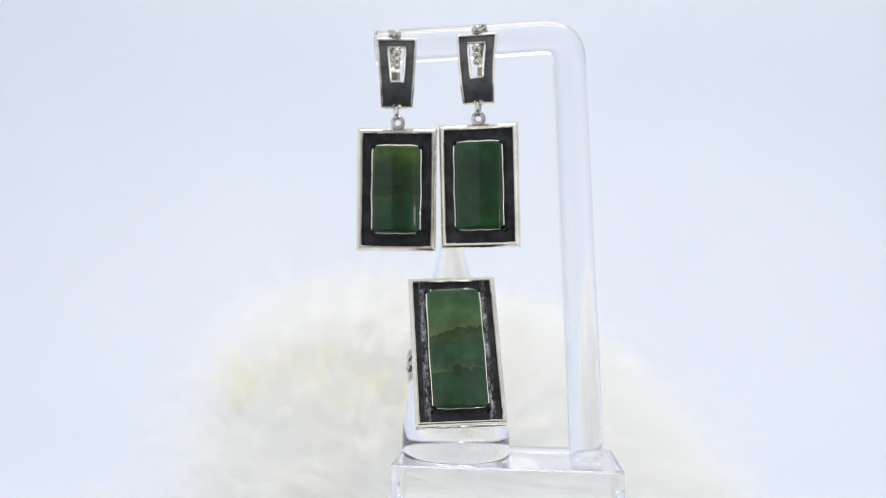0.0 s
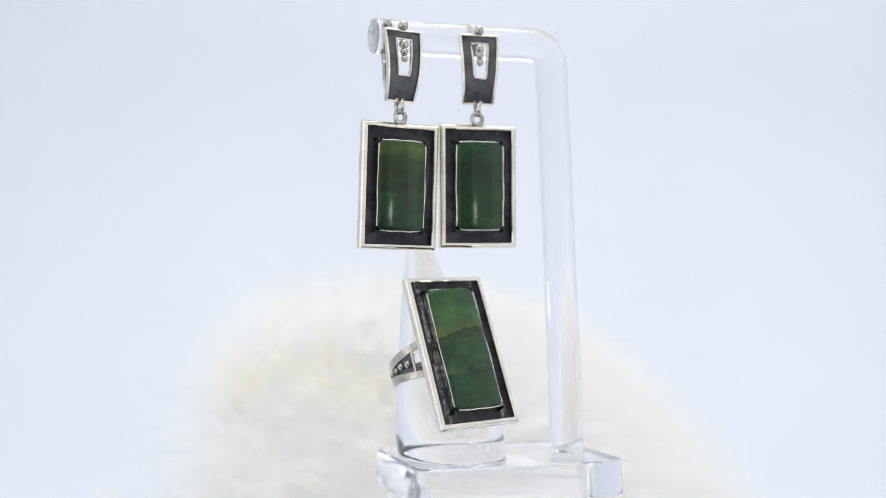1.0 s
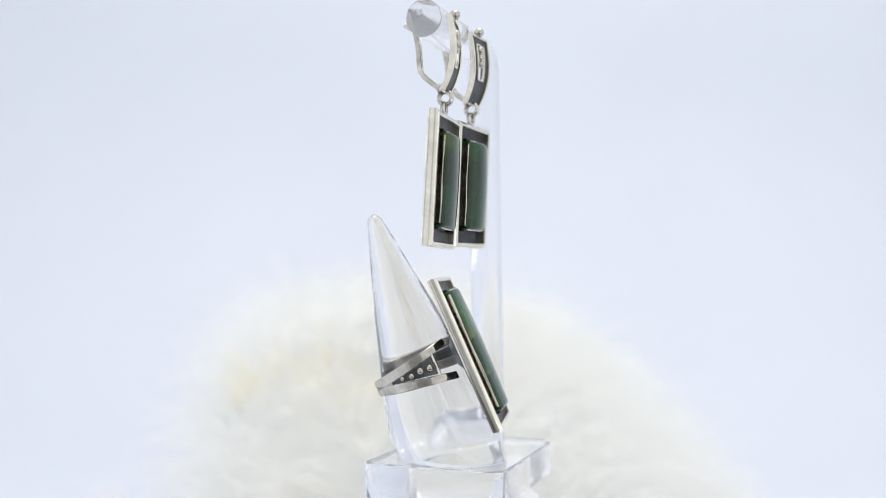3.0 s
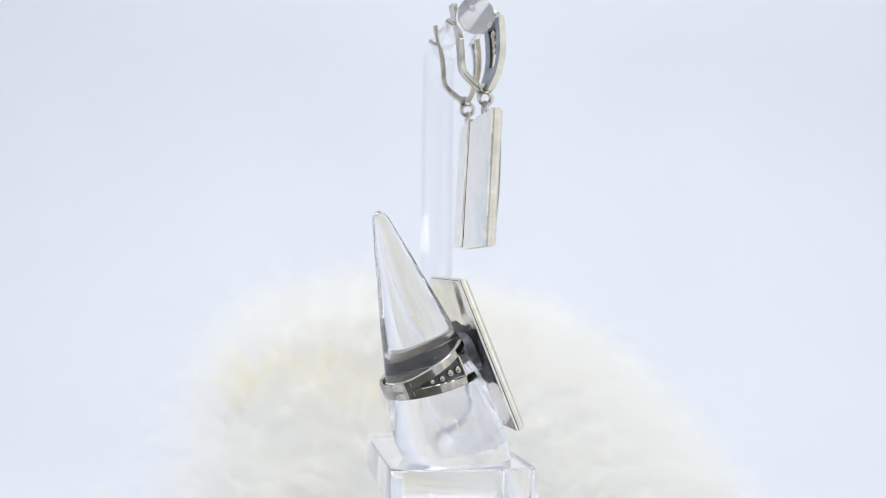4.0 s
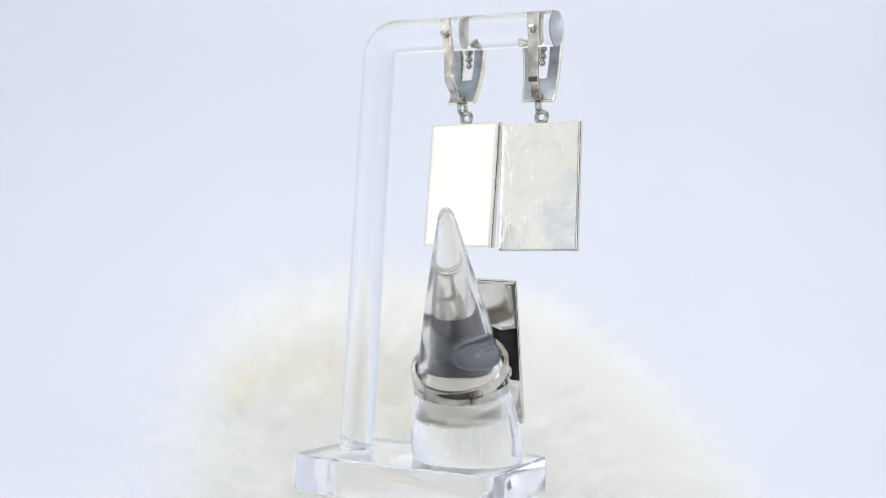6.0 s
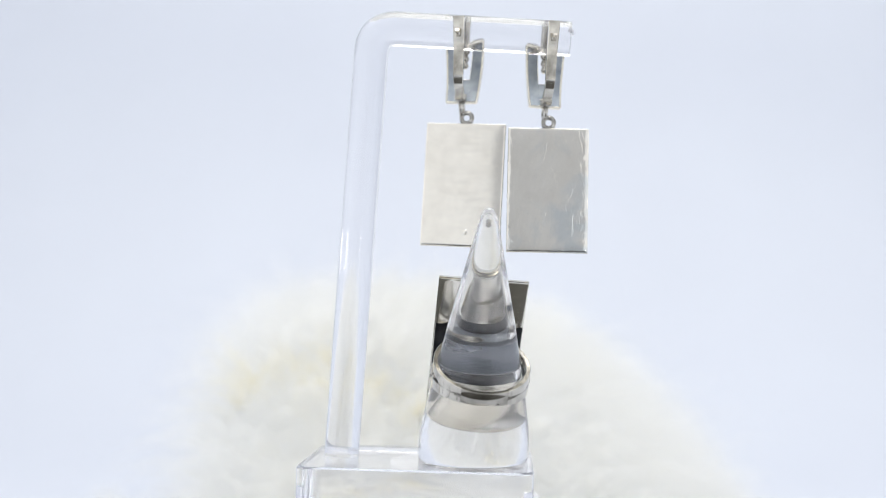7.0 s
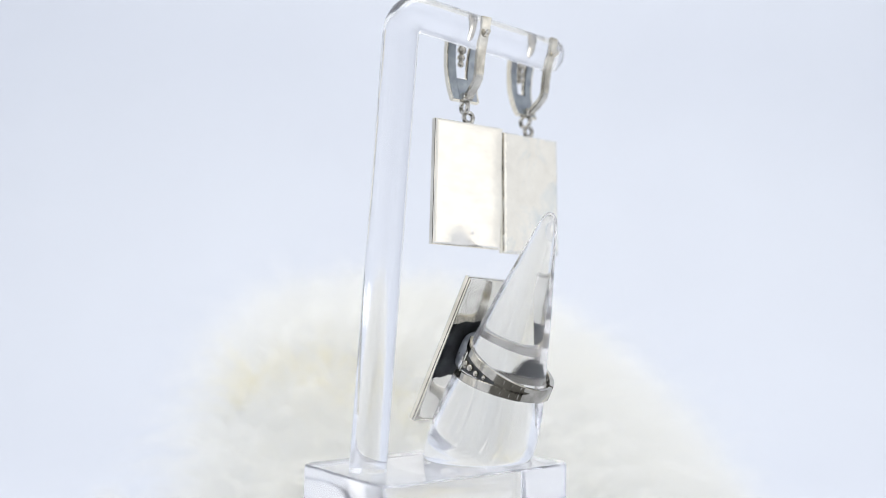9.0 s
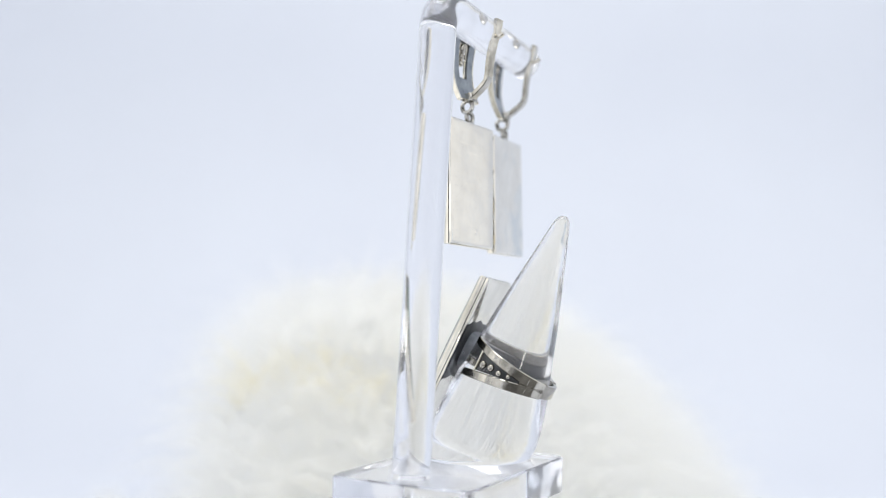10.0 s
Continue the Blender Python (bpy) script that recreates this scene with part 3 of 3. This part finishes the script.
def earring(jade_mat, stone_label, seed, label, back):
    top = tagged(new("drop_earring"), label, "earring", group="pair of drop earrings")
    pendant = box(-0.9, 0.9, 1.35, 1.95, 12.6, 13.5, 0.15)
    hanger = setting(top, 17.35, 26.9, 2.4, 10.4, 18.9, -1.85, jade_mat, stone_label, seed, back=back, hung=True)
    part("lug", pendant, M_BAND, hanger)
    part("jump_ring", torus((0, 1.5, 14.7), 1.15, 0.50, "xz"), M_LINK, hanger, "worn silver ring")
    part("loop", torus((-0.12, 1.4, 16.75), 1.30, 0.50, "yz"), M_LINK, top, "worn silver loop")
    z0, hgt = 17.9, 14.8
    def wid(z):
        return 3.25 + 0.95 * z / hgt
    def q(x, z, off=0.0):
        return Vector((x, clip_depth(z) + off + 0.02, z0 + z))
    hole0, hole1 = 5.3, 12.9
    def hw(z):
        return 1.35 + 0.55 * (z - hole0) / (hole1 - hole0)
    # curved plate with the window cut through it
    bm = bmesh.new()
    zs = [hgt * i / 26 for i in range(27)]
    zs = sorted(set(zs) | {hole0, hole1})
    front, back = {}, {}
    for j, z in enumerate(zs):
        inner = hw(min(max(z, hole0), hole1))
        for i, x in enumerate((-wid(z), -inner, inner, wid(z))):
            front[i, j], back[i, j] = bm.verts.new(q(x, z, 0.45)), bm.verts.new(q(x, z, 0.95))
    def solid(i, j):
        return 0 <= i < 3 and 0 <= j < len(zs) - 1 and not (i == 1 and hole0 <= (zs[j] + zs[j + 1]) / 2 <= hole1)
    for j in range(len(zs) - 1):
        for i in range(3):
            if not solid(i, j):
                continue
            for g in (front, back):
                bm.faces.new((g[i, j], g[i + 1, j], g[i + 1, j + 1], g[i, j + 1]))
            for di, dj, e in ((-1, 0, ((i, j), (i, j + 1))), (1, 0, ((i + 1, j), (i + 1, j + 1))), (0, -1, ((i, j), (i + 1, j))), (0, 1, ((i, j + 1), (i + 1, j + 1)))):
                if not solid(i + di, j + dj):
                    bm.faces.new((front[e[0]], front[e[1]], back[e[1]], back[e[0]]))
    clip = part("clip_plate", bm, M_CLIP, top, "curved blackened plate with a pierced window")
    # pale inner sheet behind the plate
    def strip(x0, x1, za, zb):
        n = 12
        rings = []
        for k in range(n + 1):
            z = za + (zb - za) * k / n
            rings.append([q(x0(z), z, 0.96), q(x1(z), z, 0.96), q(x1(z), z, 1.06), q(x0(z), z, 1.06)])
        return loft(rings)
    part("lining", joined(strip(lambda z: -wid(z) + 0.2, lambda z: -hw(min(max(z, hole0), hole1)) - 0.05, 0.2, hgt - 0.2), strip(lambda z: hw(min(max(z, hole0), hole1)) + 0.05, lambda z: wid(z) - 0.2, 0.2, hgt - 0.2),
                          strip(lambda z: -hw(hole0), lambda z: hw(hole0), 0.2, hole0 - 0.1)), M_BLUE, clip, "blue-grey tarnished inner face")
    # bright border rails
    for sgn in (-1, 1):
        part("rail", ribbon([q(sgn * (wid(z) + 0.02), z, 0.5) for z in zs], (0, 1, 0), 0.62, 0.24), M_SILVER, clip, "bright silver edge")
    for z in (0.0, hgt):
        part("rail", ribbon([q(x, z, 0.5) for x in (-wid(z), 0, wid(z))], (0, 1, 0), 0.55, 0.22), M_SILVER, clip, "bright silver edge")
    loop_pts = [q(-hw(z), z, 0.3) for z in np.linspace(hole0, hole1, 10)] + [q(hw(z), z, 0.3) for z in np.linspace(hole1, hole0, 10)]
    part("window_border", tube(loop_pts, 0.27, 8, 1.0, True, (0, 1, 0)), M_SILVER, clip, "bright wire round the window")
    for z, r in ((11.8, 1.02), (10.15, 0.88), (8.7, 0.76)):
        part("bead", ball(q(0.0, z, 0.35), r), M_BAND, clip, "small silver bead")
    part("stem", tube([q(0, z, 0.75) for z in (8.6, 10.2, 11.7, 13.0)], 0.22, 8), M_BAND, clip)
    part("top_bead", joined(ball((0, 0.35, z0 + hgt + 1.0), 1.08), box(-0.8, 0.8, 0.3, 1.3, z0 + hgt - 0.2, z0 + hgt + 1.3, 0.2)), M_BAND, clip, "silver bead on the clip's upper edge")
    # lever at the back
    zb = 13.15
    path = [(1.7, 4.9), (3.0, 5.6), (4.6, 6.7), (6.0, 7.8), (6.7, 8.7), (7.0, 10.0), (7.2, 12.0), (7.6, 14.4), (8.2, 16.6), (8.9, 18.8), (9.4, 20.7), (9.5, 21.4)]
    lever = part("lever", ribbon([(0, f, zb + z) for f, z in path], (1, 0, 0), lambda s: 0.95 + 0.22 * s, 0.50), M_LEVER, top, "worn silver lever behind the rod")
    part("catch", ribbon([(0, 8.5, zb + 17.5), (0, 9.7, zb + 17.7), (0, 10.7, zb + 18.2)], (1, 0, 0), 0.45, 0.38), M_BAND, lever, "small silver catch")
    part("hinge", joined(box(-1.15, 1.15, 1.3, 3.1, z0 - 0.2, z0 + 1.6, 0.3), tube([(-1.3, 2.9, z0 + 1.0), (1.3, 2.9, z0 + 1.0)], 0.55, 12, 1, False, (0, 0, 1))), M_LINK, lever, "silver hinge mottled dark and bright")
    return top


# ---------- ring ----------


def arm(sgn_x, sgn_z):
    """One of the four split shoulders, running forward from the band to the plate."""
    pts = []
    for k in range(12):
        s = k / 11
        a = radians(28 + 118 * s)
        pts.append(Vector((sgn_x * 9.55 * math.sin(a), 13 + 9.55 * math.cos(a), 0.5 + sgn_z * (0.55 + 3.2 * s ** 1.25))))
    rings = []
    for k, p in enumerate(pts):
        o = Vector((p.x, p.y - 13, 0)).normalized()
        h = 1.15 - 0.35 * k / 11
        rings.append([p + o * u + Vector((0, 0, v_)) for u, v_ in ((0.5, -h + 0.15), (0.5, h - 0.15), (0.35, h), (-0.35, h), (-0.5, h - 0.15), (-0.5, -h + 0.15), (-0.35, -h), (0.35, -h))])
    return loft(rings)


def finger_ring():
    top = tagged(new("cocktail_ring"), "silver ring with a long veined green jade in a blackened frame", "ring")
    setting(top, 19.1, 33.8, 2.2, 11.5, 26.8, -2.0, M_JADE_R, "veined mid-green polished jade", 7, 1.05, M_RINGBACK, M_GRAIN)
    # band at the back of the finger
    rings = []
    for k in range(37):
        a = radians(-64 + 128 * k / 36)
        o = Vector((math.sin(a), math.cos(a), 0))
        p = Vector((0, 13, 0.5)) + o * 9.55
        h = 1.42 + 0.30 * abs(a)
        rings.append([p + o * u + Vector((0, 0, v_)) for u, v_ in ((0.46, -h + 0.2), (0.46, h - 0.2), (0.3, h), (-0.3, h), (-0.46, h - 0.2), (-0.46, -h + 0.2), (-0.3, -h), (0.3, -h))])
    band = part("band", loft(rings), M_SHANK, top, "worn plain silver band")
    for sx in (-1, 1):
        sh = []
        for sz in (-1, 1):
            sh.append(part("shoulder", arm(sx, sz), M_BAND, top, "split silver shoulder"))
        # triangular inlay between the split arms
        rings = []
        for k in range(9):
            s = k / 8
            a = radians(62 + 62 * s)
            o = Vector((sx * math.sin(a), math.cos(a), 0))
            p = Vector((0, 13, 0.5)) + o * 9.3
            t = (a - radians(28)) / radians(118)
            h = max(0.05, 0.55 + 3.2 * t ** 1.25 - 1.05)
            rings.append([p + o * u + Vector((0, 0, v_)) for u, v_ in ((0.25, -h), (0.25, h), (-0.35, h), (-0.35, -h))])
        inlay = part("inlay", loft(rings), M_CLIP, top, "blackened triangular ground between the shoulders")
        for k, (deg, r) in enumerate(((79, 0.50), (91, 0.66), (103, 0.80), (115, 0.86))):
            a = radians(deg)
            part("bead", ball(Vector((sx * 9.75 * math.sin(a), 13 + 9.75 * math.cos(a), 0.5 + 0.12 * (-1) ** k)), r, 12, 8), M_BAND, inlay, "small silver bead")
        a = radians(124)
        part("end_bar", tube([(sx * 9.75 * math.sin(a), 13 + 9.75 * math.cos(a), -2.0), (sx * 9.75 * math.sin(a), 13 + 9.75 * math.cos(a), 3.0)], 0.32, 8), M_SILVER, inlay, "silver bar closing the triangle")
    # blackened box that carries the plate
    rings = []
    for y, w, h in ((2.15, 4.6, 4.4), (3.0, 4.4, 4.1), (3.8, 4.1, 3.7), (4.4, 3.7, 3.2)):
        rings.append([(w * math.copysign(abs(math.cos(q)) ** 0.6, math.cos(q)), y, 0.5 + h * math.copysign(abs(math.sin(q)) ** 0.6, math.sin(q))) for q in (2 * math.pi * k / 32 for k in range(32))])
    part("gallery", loft(rings), M_SMOKE, top, "blackened support behind the plate")
    # the dark reflection across the plate's back, built as a thin black strip
    rings = []
    for y, w, h in ((2.1, 9.38, 6.9), (2.24, 9.36, 6.6), (2.28, 9.30, 6.2)):
        xs = [w * (k / 8 - 1) for k in range(17)]
        rings.append([(x, y, 0.3 + h + 0.6 * math.sin(0.33 * x + 0.8) + 0.25 * math.sin(1.3 * x)) for x in xs]
                     + [(x, y, 0.3 - h + 0.35 * math.sin(0.5 * x) + 0.2 * math.sin(1.7 * x)) for x in reversed(xs)])
    part("reflection_strip", loft(rings), M_BLACK, top, "black strip standing for a dark reflection across the plate's back")
    part("solder_bead", ball((0.4, 4.9, 5.3), 0.9, 12, 8, (1, 0.8, 0.7)), M_BAND, top)
    return top


# ---------- build and place ----------
TURNTABLE = turntable()
STAND = stand()
EAR_A = earring(M_JADE_A, "dark green jade with a yellowish patch", 2, "silver drop earring, dark jade with yellowish patch, near rod's end", M_PEEL)
EAR_B = earring(M_JADE_B, "even deep green jade", 3, "silver drop earring, even deep green jade, on clear rod", M_PLATE)
RING = finger_ring()

# small stamped mark near the lower edge of the second earring's back
plate = next(o for o in EAR_B.children if o.name.startswith("pendant"))
part("hallmark", joined(box(-1.9, -0.5, 2.38, 2.50, -10.9, -9.7, 0.05, 1), ball((-1.2, 2.46, -10.3), 0.45, 10, 6, (1, 0.3, 1)), box(-3.0, -2.6, 2.38, 2.49, -11.6, -9.9, 0.04, 1)), M_PLATE, plate, "small stamped mark")

# each clip sits on the rod; its pendant hangs and turns a little on its own
CLIP_A = pose(-0.0155, 0.0008, 0.0652, 2.2, -1.6, 5.0)
CLIP_B = pose(0.0022, -0.0008, 0.0662, 2.1, -1.6, -11.5)


def hanging(x, y, z, lean, yaw):
    """The pendant's place, leaning sideways from its ring."""
    return pose(x, y, z, 2.2, -1.6, yaw) @ pose(0, 0, 0.0147) @ pose(0, 0, 0, 0, lean, 0) @ pose(0, 0, -0.0147)


PENDANT_A = hanging(-0.0158, 0.0008, 0.0650, 1.3, -2.0)
PENDANT_B = hanging(0.0017, -0.0008, 0.0660, -0.3, -10.2)
UX, UZ = Vector((0.997, 0.072, 0.024)).normalized(), Vector((-0.078, 0.414, 0.907)).normalized()
UY = UZ.cross(UX).normalized()
UX = UY.cross(UZ).normalized()
ORIGIN_R = Vector((-0.0021, -0.0019, 0.0303)) - UY * 0.0008 + UZ * 0.0003
PLACE_R = Matrix(((UX.x, UY.x, UZ.x, ORIGIN_R.x), (UX.y, UY.y, UZ.y, ORIGIN_R.y), (UX.z, UY.z, UZ.z, ORIGIN_R.z), (0, 0, 0, 1)))

# turn of the table, seconds and degrees
TURN = [(0.0, 0.0), (0.5, 13.8), (1.0, 25.8), (1.5, 38.1), (2.0, 50.9), (2.5, 61.9), (4.0, 104.6), (4.5, 118.1), (5.0, 129.6), (5.5, 143.6),
        (7.0, 180.1), (7.5, 189.4), (8.0, 200.5), (8.5, 211.9), (9.0, 222.7), (9.5, 234.2), (10.0, 246.1)]


def turn_at(t):
    """The turn between two rows, along a smooth curve through them."""
    for i in range(len(TURN) - 1):
        (t0, a0), (t1, a1) = TURN[i], TURN[i + 1]
        if t <= t1 + 1e-6:
            tm, am = TURN[i - 1] if i else (t0 - (t1 - t0), a0 - (a1 - a0))
            tp, ap = TURN[i + 2] if i + 2 < len(TURN) else (t1 + (t1 - t0), a1 + (a1 - a0))
            d0, d1 = (a1 - am) / (t1 - tm), (ap - a0) / (tp - t0)
            h = t1 - t0
            s = (t - t0) / h
            return (2 * s ** 3 - 3 * s ** 2 + 1) * a0 + (s ** 3 - 2 * s ** 2 + s) * h * d0 + (3 * s ** 2 - 2 * s ** 3) * a1 + (s ** 3 - s ** 2) * h * d1
    return TURN[-1][1]


def sway(t):
    """The hanging pendants swing a little sideways while the table turns."""
    s = min(1.0, max(0.0, (t - 2.2) / 2.6))
    return pose(0.0004 - 0.0012 * s * s * (3 - 2 * s), 0, 0)


def motions():
    times = [k * 0.25 for k in range(41)]
    for thing, place in ((TURNTABLE, Matrix()), (STAND, Matrix()), (EAR_A, CLIP_A), (EAR_B, CLIP_B), (RING, PLACE_R)):
        walk(thing, [(t, pose(0, 0, 0, 0, 0, turn_at(t)) @ place) for t in times])
    for ear, clip, place in ((EAR_A, CLIP_A, PENDANT_A), (EAR_B, CLIP_B, PENDANT_B)):
        hanger = next(o for o in ear.children if o.name.startswith("pendant"))
        walk(hanger, [(t, clip.inverted() @ sway(t) @ place) for t in times])


motions()
